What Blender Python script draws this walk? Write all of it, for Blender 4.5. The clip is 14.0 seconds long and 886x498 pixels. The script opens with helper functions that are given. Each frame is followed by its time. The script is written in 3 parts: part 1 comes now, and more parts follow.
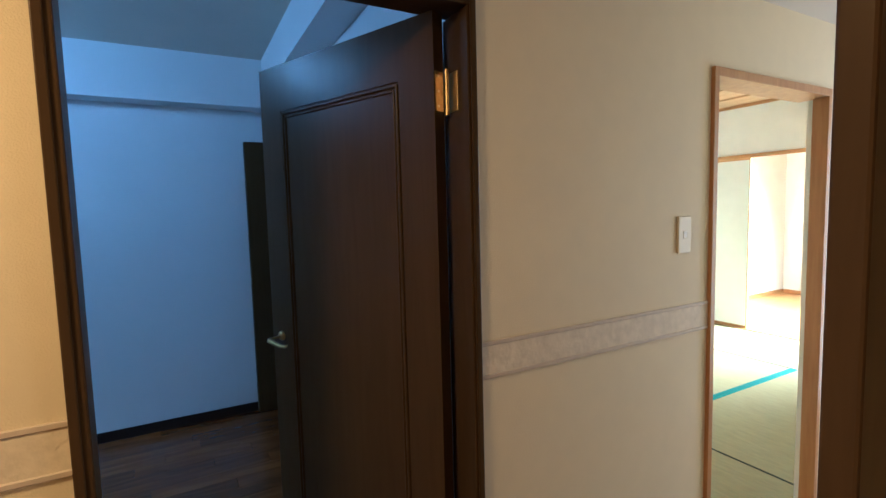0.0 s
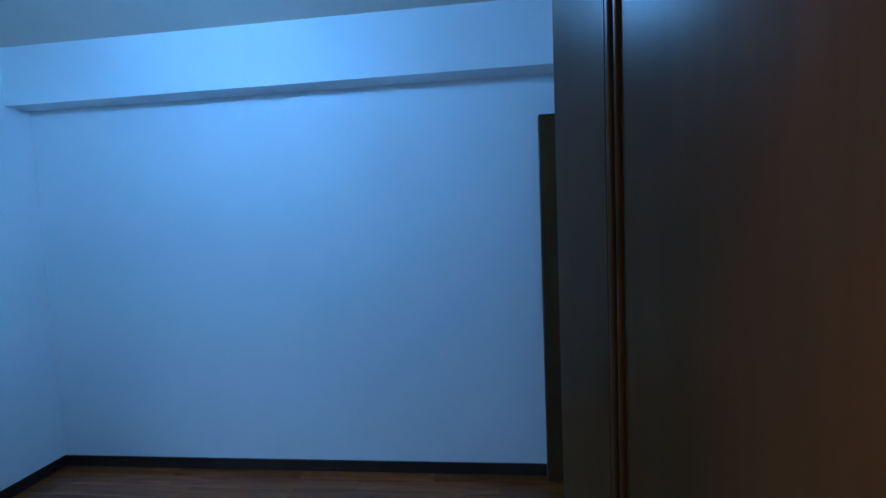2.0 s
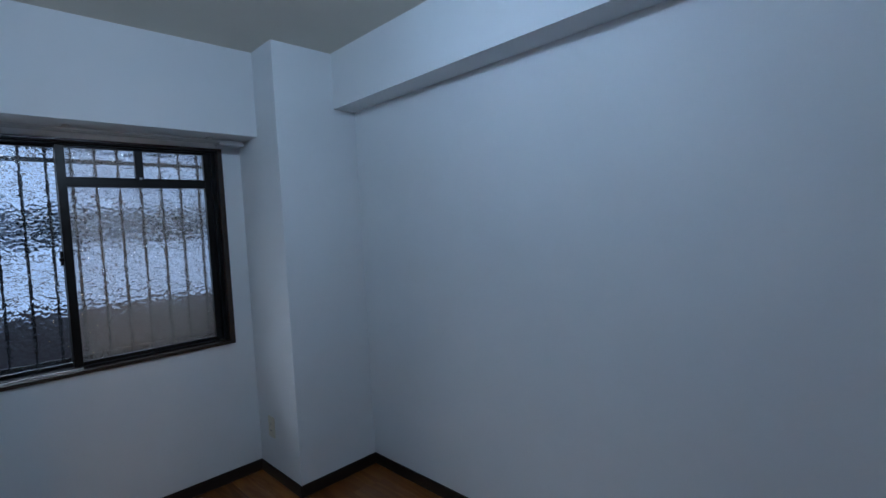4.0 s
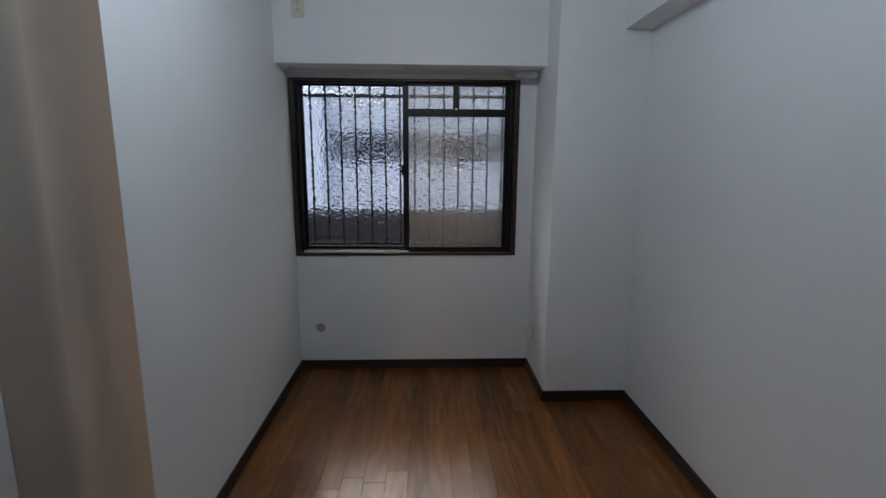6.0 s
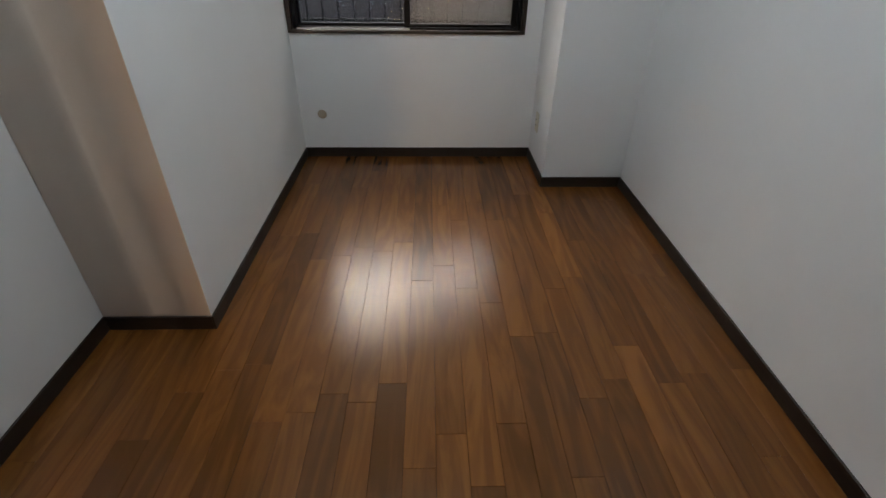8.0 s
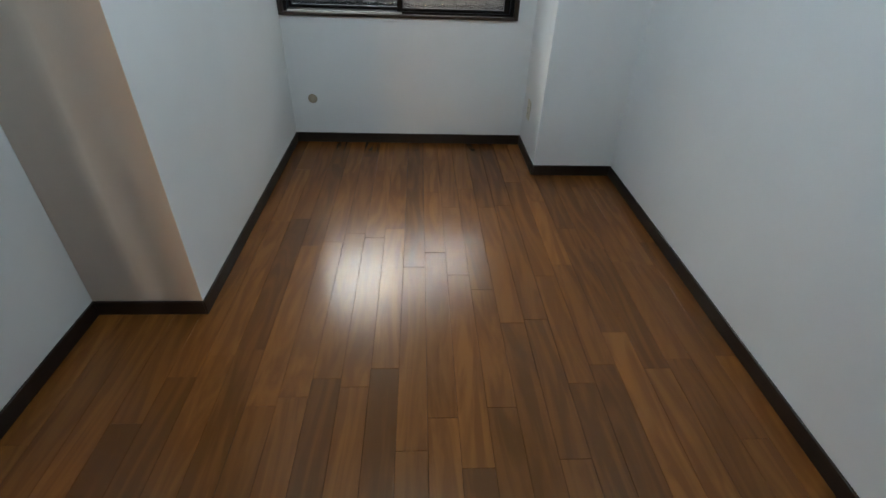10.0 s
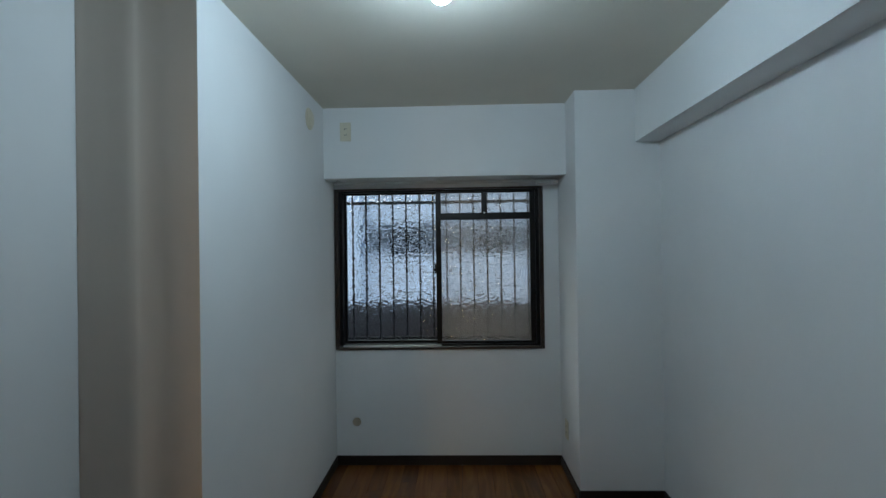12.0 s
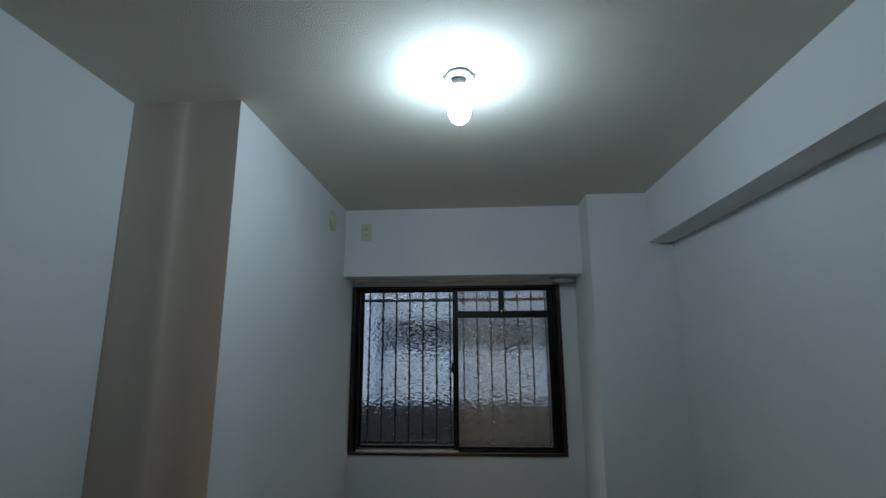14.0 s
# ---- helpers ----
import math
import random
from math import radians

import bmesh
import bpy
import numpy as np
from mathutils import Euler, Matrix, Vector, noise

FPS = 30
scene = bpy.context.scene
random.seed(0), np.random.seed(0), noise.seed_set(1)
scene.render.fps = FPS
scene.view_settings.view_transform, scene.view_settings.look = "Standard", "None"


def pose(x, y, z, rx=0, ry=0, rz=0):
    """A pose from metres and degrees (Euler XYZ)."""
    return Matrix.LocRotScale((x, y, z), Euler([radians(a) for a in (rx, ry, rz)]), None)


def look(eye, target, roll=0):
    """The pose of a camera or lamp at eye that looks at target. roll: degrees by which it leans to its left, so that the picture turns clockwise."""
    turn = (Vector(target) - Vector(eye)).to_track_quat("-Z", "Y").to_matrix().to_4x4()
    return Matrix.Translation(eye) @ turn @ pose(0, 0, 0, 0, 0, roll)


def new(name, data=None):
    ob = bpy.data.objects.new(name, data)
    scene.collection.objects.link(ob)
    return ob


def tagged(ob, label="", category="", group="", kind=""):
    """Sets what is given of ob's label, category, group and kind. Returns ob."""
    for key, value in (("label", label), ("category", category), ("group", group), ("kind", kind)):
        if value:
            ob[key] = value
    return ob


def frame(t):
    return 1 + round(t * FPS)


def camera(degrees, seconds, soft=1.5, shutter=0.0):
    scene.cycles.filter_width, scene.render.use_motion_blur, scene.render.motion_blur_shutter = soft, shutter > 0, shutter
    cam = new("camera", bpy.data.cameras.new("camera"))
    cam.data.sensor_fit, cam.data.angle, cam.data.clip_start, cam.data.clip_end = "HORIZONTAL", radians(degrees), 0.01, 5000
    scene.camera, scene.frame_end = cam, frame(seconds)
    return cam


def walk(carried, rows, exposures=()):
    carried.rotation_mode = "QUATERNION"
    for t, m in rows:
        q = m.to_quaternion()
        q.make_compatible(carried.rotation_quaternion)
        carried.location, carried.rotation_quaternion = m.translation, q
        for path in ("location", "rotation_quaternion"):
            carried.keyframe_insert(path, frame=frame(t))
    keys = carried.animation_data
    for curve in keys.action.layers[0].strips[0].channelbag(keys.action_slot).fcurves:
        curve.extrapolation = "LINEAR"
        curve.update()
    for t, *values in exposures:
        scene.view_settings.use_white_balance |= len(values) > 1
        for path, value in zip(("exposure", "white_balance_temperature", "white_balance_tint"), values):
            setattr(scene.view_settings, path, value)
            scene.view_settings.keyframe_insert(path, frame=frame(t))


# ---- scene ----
cam = camera(85.9, 14.0, soft=1.5)


def row(t, x, y, z, yaw, pitch, roll):
    """A row of the walk; yaw 0 looks at the window wall."""
    a, b = radians(yaw), radians(pitch)
    eye = Vector((x, y, z))
    way = Vector((-math.sin(a) * math.cos(b), math.cos(a) * math.cos(b), math.sin(b)))
    return t, look(eye, eye + way, roll)


WALK = [
    row(0.0, -1.504, -2.935, 1.393, -118.6, -4.73, -1.5),
    row(0.5, -1.254, -3.026, 1.388, -110.3, -4.39, -1.8),
    row(1.0, -1.010, -3.089, 1.391, -100.76, -3.66, -1.85),
    row(1.5, -0.736, -3.113, 1.390, -92.37, -3.60, -1.6),
    row(2.0, -0.450, -3.109, 1.414, -83.4, -4.22, -2.4),
    (2.4, look((-0.254, -3.064, 1.404), (1.673, -2.547, 1.259), -2.7)),
    (2.7, look((-0.106, -3.014, 1.41), (1.762, -2.316, 1.264), -2.7)),
    (3.0, look((0.033, -2.932, 1.401), (1.844, -2.092, 1.281), -2.9)),
    (3.5, look((0.208, -2.838, 1.409), (1.878, -1.744, 1.293), -3.4)),
    (4.0, look((0.386, -2.812, 1.41), (1.795, -1.396, 1.31), -3.1)),
    (4.2, look((0.470, -2.830, 1.405), (1.752, -1.294, 1.314), -2.7)),
    (6.3, look((0.855, -3.145, 1.402), (0.870, -1.194, 0.960), 0.3)),
    (6.5, look((0.846, -3.165, 1.397), (0.857, -1.237, 0.864), 0.3)),
    (7.0, look((0.846, -3.165, 1.37), (0.862, -1.327, 0.582), -0.4)),
    (7.5, look((0.851, -3.148, 1.337), (0.896, -1.43, 0.314), 0.2)),
    (8.0, look((0.85, -3.156, 1.319), (0.907, -1.494, 0.209), 0.8)),
    (8.2, look((0.848, -3.157, 1.313), (0.908, -1.508, 0.170), 1.0)),
    (10.3, look((0.834, -3.168, 1.335), (0.945, -1.525, 0.170), 2.4)),
    (10.5, look((0.834, -3.171, 1.349), (0.941, -1.507, 0.245), 2.5)),
    (11.0, look((0.843, -3.194, 1.401), (0.893, -1.367, 0.59), 1.1)),
    (11.5, look((0.862, -3.232, 1.435), (0.835, -1.274, 1.03), -0.1)),
    (12.0, look((0.851, -3.284, 1.471), (0.792, -1.284, 1.48), -0.8)),
    (12.5, look((0.849, -3.306, 1.503), (0.761, -1.322, 1.744), -1.0)),
    (13.0, look((0.853, -3.31, 1.504), (0.751, -1.341, 1.839), -0.7)),
    (13.5, look((0.852, -3.31, 1.498), (0.742, -1.35, 1.88), -0.7)),
    (14.0, look((0.848, -3.31, 1.497), (0.726, -1.354, 1.897), -0.3)),
]
EXPOSURES = [
    (0.0, -0.82, 3570, 0), (0.5, -0.95, 3560, -1), (1.0, -0.87, 3350, -1), (1.5, -0.65, 3350, -2), (2.0, -0.6, 3400, 0), (2.7, -0.6, 3850, 5), (3.5, -0.85, 4420, 8),
    (4.2, -0.98, 5020, 10), (6.3, -0.85, 6190, 14), (7.5, -0.4, 6600, 13), (8.2, -0.1, 6430, 12), (10.3, 0.05, 5870, 4),
    (11.0, -0.2, 5820, 3), (11.5, -0.55, 5720, 2), (12.0, -0.94, 5600, 1), (12.5, -1.35, 5530, 1), (14.0, -1.65, 5750, 2),
]
walk(cam, WALK, EXPOSURES)

# ---- light ----
world = bpy.data.worlds.new("sky")
scene.world = world
world.use_nodes = True
wn = world.node_tree.nodes
sky = wn.new("ShaderNodeTexSky")
sky.sky_type = "NISHITA"
sky.sun_disc = False
sky.sun_elevation, sky.sun_rotation = radians(38), radians(205)
wn["Background"].inputs["Strength"].default_value = 0.15
world.node_tree.links.new(sky.outputs["Color"], wn["Background"].inputs["Color"])


def lamp(name, kind, place, target, energy, colour, size=0.1, size_y=None):
    data = bpy.data.lights.new(name, kind)
    data.energy, data.color = energy, colour
    if kind == "AREA":
        data.size = size
        if size_y:
            data.shape, data.size_y = "RECTANGLE", size_y
    elif kind == "SUN":
        data.angle = radians(0.6)
    else:
        data.shadow_soft_size = size
    ob = new(name, data)
    ob.matrix_basis = look(place, target)
    return ob


lamp("sun", "SUN", (-4, -10, 9), (0, 0, 0), 5.0, (1.0, 0.94, 0.86))
lamp("hall_lamp_light", "AREA", (-1.12, -2.10, 2.08), (-1.0, -2.5, 0), 44, (1.0, 0.43, 0.08), 0.22)
# Added unseen fill before the solid end wall; throws warm light onto the shaft.
lamp("hall_end_narrow_fill", "AREA", (-1.10, -6.37, 1.0), (-1.10, -4.0, 1.0), 25, (1.0, 0.80, 0.60), 0.20, 1.7)
# Second added fill, brightens the hall wall; this end has no window.
lamp("hall_end_wide_fill", "AREA", (-1.62, -6.37, 1.1), (-1.2, -4.0, 1.1), 54, (1.0, 0.60, 0.27), 0.8, 1.6)
sky_in = lamp("window_sky_light", "AREA", (0.42, 1.25, 2.22), (1.15, -0.95, 0.1), 15, (1.0, 0.93, 0.82), 2.3, 0.55)
sky_in.data.spread = radians(70)
veranda_sky = lamp("veranda_window_light", "AREA", (-0.25, -9.6, 1.3), (1.6, -8.4, 0.3), 1250, (1.0, 0.70, 0.38), 1.6, 1.7)
veranda_sky.data.spread = radians(95)

# ---- materials ----


def material(name, colour, rough=0.5, metal=0.0, spec=0.5, vary=0.0, scale=8.0, bump=0.0, bump_scale=60.0,
             stretch=(1, 1, 1), random=0.0, coat=0.0, depth=0.002):
    """A painted, papered or moulded surface: soft blotches at one scale, relief at another."""
    m = bpy.data.materials.new(name)
    m.use_nodes = True
    n, l = m.node_tree.nodes, m.node_tree.links
    b = n["Principled BSDF"]
    b.inputs["Roughness"].default_value = rough
    b.inputs["Metallic"].default_value = metal
    b.inputs["Specular IOR Level"].default_value = spec
    b.inputs["Coat Weight"].default_value = coat
    b.inputs["Coat Roughness"].default_value = 0.15
    b.inputs["Base Color"].default_value = (*colour, 1)
    co = n.new("ShaderNodeTexCoord")
    mp = n.new("ShaderNodeMapping")
    mp.inputs["Scale"].default_value = stretch
    l.new(co.outputs["Object"], mp.inputs["Vector"])
    if vary:
        t = n.new("ShaderNodeTexNoise")
        t.inputs["Scale"].default_value = scale
        t.inputs["Detail"].default_value = 6
        l.new(mp.outputs["Vector"], t.inputs["Vector"])
        r = n.new("ShaderNodeMapRange")
        r.inputs["From Min"].default_value, r.inputs["From Max"].default_value = 0.3, 0.7
        r.inputs["To Min"].default_value, r.inputs["To Max"].default_value = 1 - vary, 1 + vary
        l.new(t.outputs["Fac"], r.inputs["Value"])
        h = n.new("ShaderNodeHueSaturation")
        h.inputs["Color"].default_value = (*colour, 1)
        if random:
            oi = n.new("ShaderNodeObjectInfo")
            rr = n.new("ShaderNodeMapRange")
            rr.inputs["To Min"].default_value, rr.inputs["To Max"].default_value = 1 - random, 1 + random
            l.new(oi.outputs["Random"], rr.inputs["Value"])
            mu = n.new("ShaderNodeMath")
            mu.operation = "MULTIPLY"
            l.new(r.outputs["Result"], mu.inputs[0])
            l.new(rr.outputs["Result"], mu.inputs[1])
            l.new(mu.outputs["Value"], h.inputs["Value"])
        else:
            l.new(r.outputs["Result"], h.inputs["Value"])
        l.new(h.outputs["Color"], b.inputs["Base Color"])
        rg = n.new("ShaderNodeMapRange")
        rg.inputs["To Min"].default_value, rg.inputs["To Max"].default_value = max(rough - 0.08, 0.02), min(rough + 0.08, 1)
        l.new(t.outputs["Fac"], rg.inputs["Value"])
        l.new(rg.outputs["Result"], b.inputs["Roughness"])
    if bump:
        t2 = n.new("ShaderNodeTexNoise")
        t2.inputs["Scale"].default_value = bump_scale
        t2.inputs["Detail"].default_value = 4
        l.new(mp.outputs["Vector"], t2.inputs["Vector"])
        bp = n.new("ShaderNodeBump")
        bp.inputs["Strength"].default_value = bump
        bp.inputs["Distance"].default_value = depth
        l.new(t2.outputs["Fac"], bp.inputs["Height"])
        l.new(bp.outputs["Normal"], b.inputs["Normal"])
    return m


def wood(name, dark, light, rough=0.35, grain=(14, 14, 1.1), random=0.0, bump=0.15, spec=0.5, rough_vary=0.06, coat=0.0, twist=1.2, fine_grain=0.35, ripple=0.0):
    """Timber with the grain along the axis of the smallest of grain."""
    m = bpy.data.materials.new(name)
    m.use_nodes = True
    n, l = m.node_tree.nodes, m.node_tree.links
    b = n["Principled BSDF"]
    b.inputs["Specular IOR Level"].default_value = spec
    b.inputs["Coat Weight"].default_value, b.inputs["Coat Roughness"].default_value, b.inputs["Coat IOR"].default_value = coat, 0.19, 2.0
    co, mp, oi = n.new("ShaderNodeTexCoord"), n.new("ShaderNodeMapping"), n.new("ShaderNodeObjectInfo")
    mp.inputs["Scale"].default_value = grain
    sh = n.new("ShaderNodeVectorMath")
    sh.operation = "SCALE"
    sh.inputs[0].default_value = (7.1, 3.7, 9.3)
    l.new(oi.outputs["Random"], sh.inputs["Scale"])
    l.new(sh.outputs["Vector"], mp.inputs["Location"])
    l.new(co.outputs["Object"], mp.inputs["Vector"])
    t = n.new("ShaderNodeTexNoise")
    t.inputs["Scale"].default_value, t.inputs["Detail"].default_value, t.inputs["Distortion"].default_value = 1.6, 8, twist
    l.new(mp.outputs["Vector"], t.inputs["Vector"])
    fine = n.new("ShaderNodeTexNoise")
    fine.inputs["Scale"].default_value, fine.inputs["Detail"].default_value = 9, 3
    l.new(mp.outputs["Vector"], fine.inputs["Vector"])
    add = n.new("ShaderNodeMath")
    add.operation = "MULTIPLY_ADD"
    add.inputs[1].default_value = fine_grain
    l.new(fine.outputs["Fac"], add.inputs[0])
    l.new(t.outputs["Fac"], add.inputs[2])
    r = n.new("ShaderNodeValToRGB")
    r.color_ramp.elements[0].position, r.color_ramp.elements[0].color = 0.45, (*dark, 1)
    r.color_ramp.elements[1].position, r.color_ramp.elements[1].color = 0.57 + fine_grain, (*light, 1)
    l.new(add.outputs["Value"], r.inputs["Fac"])
    h = n.new("ShaderNodeHueSaturation")
    rr = n.new("ShaderNodeMapRange")
    rr.inputs["To Min"].default_value, rr.inputs["To Max"].default_value = 1 - random, 1 + random
    l.new(oi.outputs["Random"], rr.inputs["Value"])
    l.new(rr.outputs["Result"], h.inputs["Value"])
    l.new(r.outputs["Color"], h.inputs["Color"])
    l.new(h.outputs["Color"], b.inputs["Base Color"])
    big = n.new("ShaderNodeTexNoise")
    big.inputs["Scale"].default_value, big.inputs["Detail"].default_value = 3, 4
    l.new(co.outputs["Object"], big.inputs["Vector"])
    rg = n.new("ShaderNodeMapRange")
    rg.inputs["To Min"].default_value, rg.inputs["To Max"].default_value = rough - rough_vary, rough + rough_vary
    l.new(big.outputs["Fac"], rg.inputs["Value"])
    l.new(rg.outputs["Result"], b.inputs["Roughness"])
    bp = n.new("ShaderNodeBump")
    bp.inputs["Strength"].default_value, bp.inputs["Distance"].default_value = bump, 0.0012
    l.new(add.outputs["Value"], bp.inputs["Height"])
    l.new(bp.outputs["Normal"], b.inputs["Normal"])
    if ripple:
        # slow dents and waviness of the lacquered face
        wave = n.new("ShaderNodeTexNoise")
        wave.inputs["Scale"].default_value, wave.inputs["Detail"].default_value = 11, 2
        l.new(co.outputs["Object"], wave.inputs["Vector"])
        dent = n.new("ShaderNodeBump")
        dent.inputs["Strength"].default_value, dent.inputs["Distance"].default_value = ripple, 0.006
        l.new(wave.outputs["Fac"], dent.inputs["Height"])
        l.new(dent.outputs["Normal"], bp.inputs["Normal"])
        b.inputs["Specular Tint"].default_value = (1.0, 0.90, 0.78, 1)
    return m


def hammered_glass():
    m = bpy.data.materials.new("hammered_glass")
    m.use_nodes = True
    n, l = m.node_tree.nodes, m.node_tree.links
    b = n["Principled BSDF"]
    b.inputs["Base Color"].default_value = (0.93, 0.96, 0.97, 1)
    b.inputs["Transmission Weight"].default_value = 1
    b.inputs["IOR"].default_value = 1.45
    b.inputs["Roughness"].default_value = 0.03
    co, mp = n.new("ShaderNodeTexCoord"), n.new("ShaderNodeMapping")
    mp.inputs["Scale"].default_value = (46, 46, 54)
    l.new(co.outputs["Object"], mp.inputs["Vector"])
    v = n.new("ShaderNodeTexVoronoi")
    v.feature = "SMOOTH_F1"
    v.inputs["Scale"].default_value = 1
    v.inputs["Smoothness"].default_value = 0.22
    l.new(mp.outputs["Vector"], v.inputs["Vector"])
    bp = n.new("ShaderNodeBump")
    bp.inputs["Strength"].default_value, bp.inputs["Distance"].default_value = 0.9, 0.0042
    l.new(v.outputs["Distance"], bp.inputs["Height"])
    l.new(bp.outputs["Normal"], b.inputs["Normal"])
    return m


def screen_mesh():
    m = bpy.data.materials.new("insect_mesh")
    m.use_nodes = True
    n, l = m.node_tree.nodes, m.node_tree.links
    b = n["Principled BSDF"]
    b.inputs["Base Color"].default_value = (0.80, 0.66, 0.53, 1)
    b.inputs["Roughness"].default_value = 0.8
    b.inputs["Alpha"].default_value = 0.18
    return m


def glow(name, colour, strength):
    m = bpy.data.materials.new(name)
    m.use_nodes = True
    b = m.node_tree.nodes["Principled BSDF"]
    b.inputs["Base Color"].default_value = (*colour, 1)
    b.inputs["Emission Color"].default_value = (*colour, 1)
    b.inputs["Emission Strength"].default_value = strength
    return m


M_PAPER = material("white_wallpaper", (0.78, 0.78, 0.77), 0.75, spec=0.25, vary=0.025, scale=2.2, bump=0.35, bump_scale=420)
M_CEIL = material("embossed_ceiling_paper", (0.72, 0.675, 0.575), 0.8, spec=0.2, vary=0.03, scale=3, bump=1.0, bump_scale=200, depth=0.0030)
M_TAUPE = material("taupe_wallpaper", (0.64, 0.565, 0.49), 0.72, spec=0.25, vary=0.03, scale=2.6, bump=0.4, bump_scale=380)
M_HALL = material("cream_hall_wallpaper", (0.70, 0.62, 0.43), 0.7, spec=0.25, vary=0.015, scale=16, bump=0.5, bump_scale=300)
M_BORDER = material("relief_border_paper", (0.66, 0.59, 0.46), 0.65, spec=0.3, vary=0.10, scale=38, bump=1.0, bump_scale=60)
M_EDGE = material("border_edging", (0.50, 0.43, 0.35), 0.6, vary=0.06, scale=30)
M_PLANK = wood("floor_plank_wood", (0.122, 0.0445, 0.0098), (0.176, 0.0655, 0.0148), 0.215, (7, 0.8, 7), 0.26, 0.015, 0.42, 0.04, twist=2.0, fine_grain=0.06, ripple=0.14)
M_JOINT = material("floor_joint_dark", (0.02, 0.011, 0.006), 0.8)
M_DARK = wood("dark_stained_wood", (0.052, 0.0312, 0.0102), (0.062, 0.0376, 0.0127), 0.30, (18, 18, 1.4), 0.06, 0.02, 0.12, fine_grain=0.2, ripple=0.12)
M_BASE = wood("dark_baseboard", (0.010, 0.006, 0.004), (0.024, 0.013, 0.008), 0.45, (3, 3, 30), 0.05, 0.05)
M_FRAMEW = wood("brown_window_timber", (0.016, 0.009, 0.005), (0.042, 0.022, 0.012), 0.35, (3, 16, 16), 0.05, 0.08)
M_ALU = material("dark_bronze_aluminium", (0.012, 0.010, 0.009), 0.38, 0.6, vary=0.08, scale=30)
M_SILVER = material("silver_aluminium", (0.62, 0.62, 0.60), 0.38, 0.45, vary=0.05, scale=25)
M_BRASS = material("worn_brass", (0.42, 0.32, 0.11), 0.34, 1.0, vary=0.12, scale=60, bump=0.2, bump_scale=200)
M_STEEL = material("steel_latch", (0.55, 0.55, 0.54), 0.3, 1.0, vary=0.05, scale=40)
M_PLASTIC = material("ivory_plastic", (0.66, 0.61, 0.47), 0.4, vary=0.03, scale=30)
M_TAN = material("tan_plastic", (0.40, 0.33, 0.24), 0.5, vary=0.04, scale=30)
M_WHITEP = material("white_plastic", (0.80, 0.80, 0.78), 0.4, vary=0.02, scale=30)
M_SLOT = material("dark_slot", (0.02, 0.02, 0.02), 0.6)
M_GLASS = hammered_glass()
M_NET = screen_mesh()
M_BARS = material("dark_grille_steel", (0.03, 0.03, 0.032), 0.5, 0.4, vary=0.1, scale=30)
M_BULB = glow("lit_bulb", (0.76, 0.895, 1.0), 375)
M_TATAMI = material("woven_rush", (0.33, 0.32, 0.17), 0.7, vary=0.10, scale=12, bump=0.6, bump_scale=90, stretch=(1, 6, 1), random=0.06)
M_HERI = material("teal_cloth_edging", (0.02, 0.19, 0.20), 0.8, vary=0.10, scale=90, bump=0.4, bump_scale=300)
M_HERI_DARK = material("dark_mat_seam", (0.012, 0.022, 0.022), 0.8, vary=0.10, scale=90)
M_PINE = wood("light_cedar", (0.34, 0.165, 0.034), (0.45, 0.25, 0.060), 0.45, (14, 14, 1.2), 0.05, 0.08)
M_PINEH = wood("light_cedar_level", (0.34, 0.165, 0.034), (0.45, 0.25, 0.060), 0.45, (14, 1.2, 14), 0.05, 0.08)
M_BOARD = wood("cedar_ceiling_board", (0.48, 0.31, 0.14), (0.66, 0.46, 0.24), 0.5, (1.2, 12, 12), 0.05, 0.06)
M_PLASTER = material("pale_plaster", (0.74, 0.73, 0.68), 0.85, spec=0.2, vary=0.03, scale=5, bump=0.4, bump_scale=250)
M_FUSUMA = material("fusuma_paper", (0.74, 0.73, 0.66), 0.7, spec=0.2, vary=0.02, scale=9)
M_CONC = material("painted_concrete", (0.15, 0.135, 0.14), 0.8, spec=0.3, vary=0.10, scale=4, bump=0.5, bump_scale=60)
M_FACADE = material("pale_facade", (0.68, 0.79, 0.97), 0.8, spec=0.3, vary=0.06, scale=1.2, bump=0.3, bump_scale=30)
# shaded copy of the facade: gallery shade is put into the colour
M_SHADE = material("shaded_gallery_wall", (0.30, 0.32, 0.36), 0.8, vary=0.08, scale=2)
M_GROUND = material("asphalt_ground", (0.06, 0.06, 0.06), 0.9, vary=0.2, scale=0.6, bump=0.5, bump_scale=40)
M_PANE = material("dark_window_pane", (0.05, 0.06, 0.07), 0.1, vary=0.05, scale=3)

# ---- building helpers ----


def add_box(bm, a, b):
    """A box between two corners, into bm."""
    lo = [min(p, q) for p, q in zip(a, b)]
    hi = [max(p, q) for p, q in zip(a, b)]
    m = Matrix.Translation([(p + q) / 2 for p, q in zip(lo, hi)]) @ Matrix.Diagonal([q - p for p, q in zip(lo, hi)] + [1])
    return bmesh.ops.create_cube(bm, size=1, matrix=m)["verts"]


def box(a, b, bevel=0.0, segments=2):
    bm = bmesh.new()
    add_box(bm, a, b)
    if bevel:
        bmesh.ops.bevel(bm, geom=bm.edges[:], offset=bevel, segments=segments, affect="EDGES", profile=0.5)
    return bm


def boxes(*pairs, bevel=0.0):
    bm = bmesh.new()
    for a, b in pairs:
        one = box(a, b, bevel)
        me = bpy.data.meshes.new("tmp")
        one.to_mesh(me)
        one.free()
        bm.from_mesh(me)
        bpy.data.meshes.remove(me)
    return bm


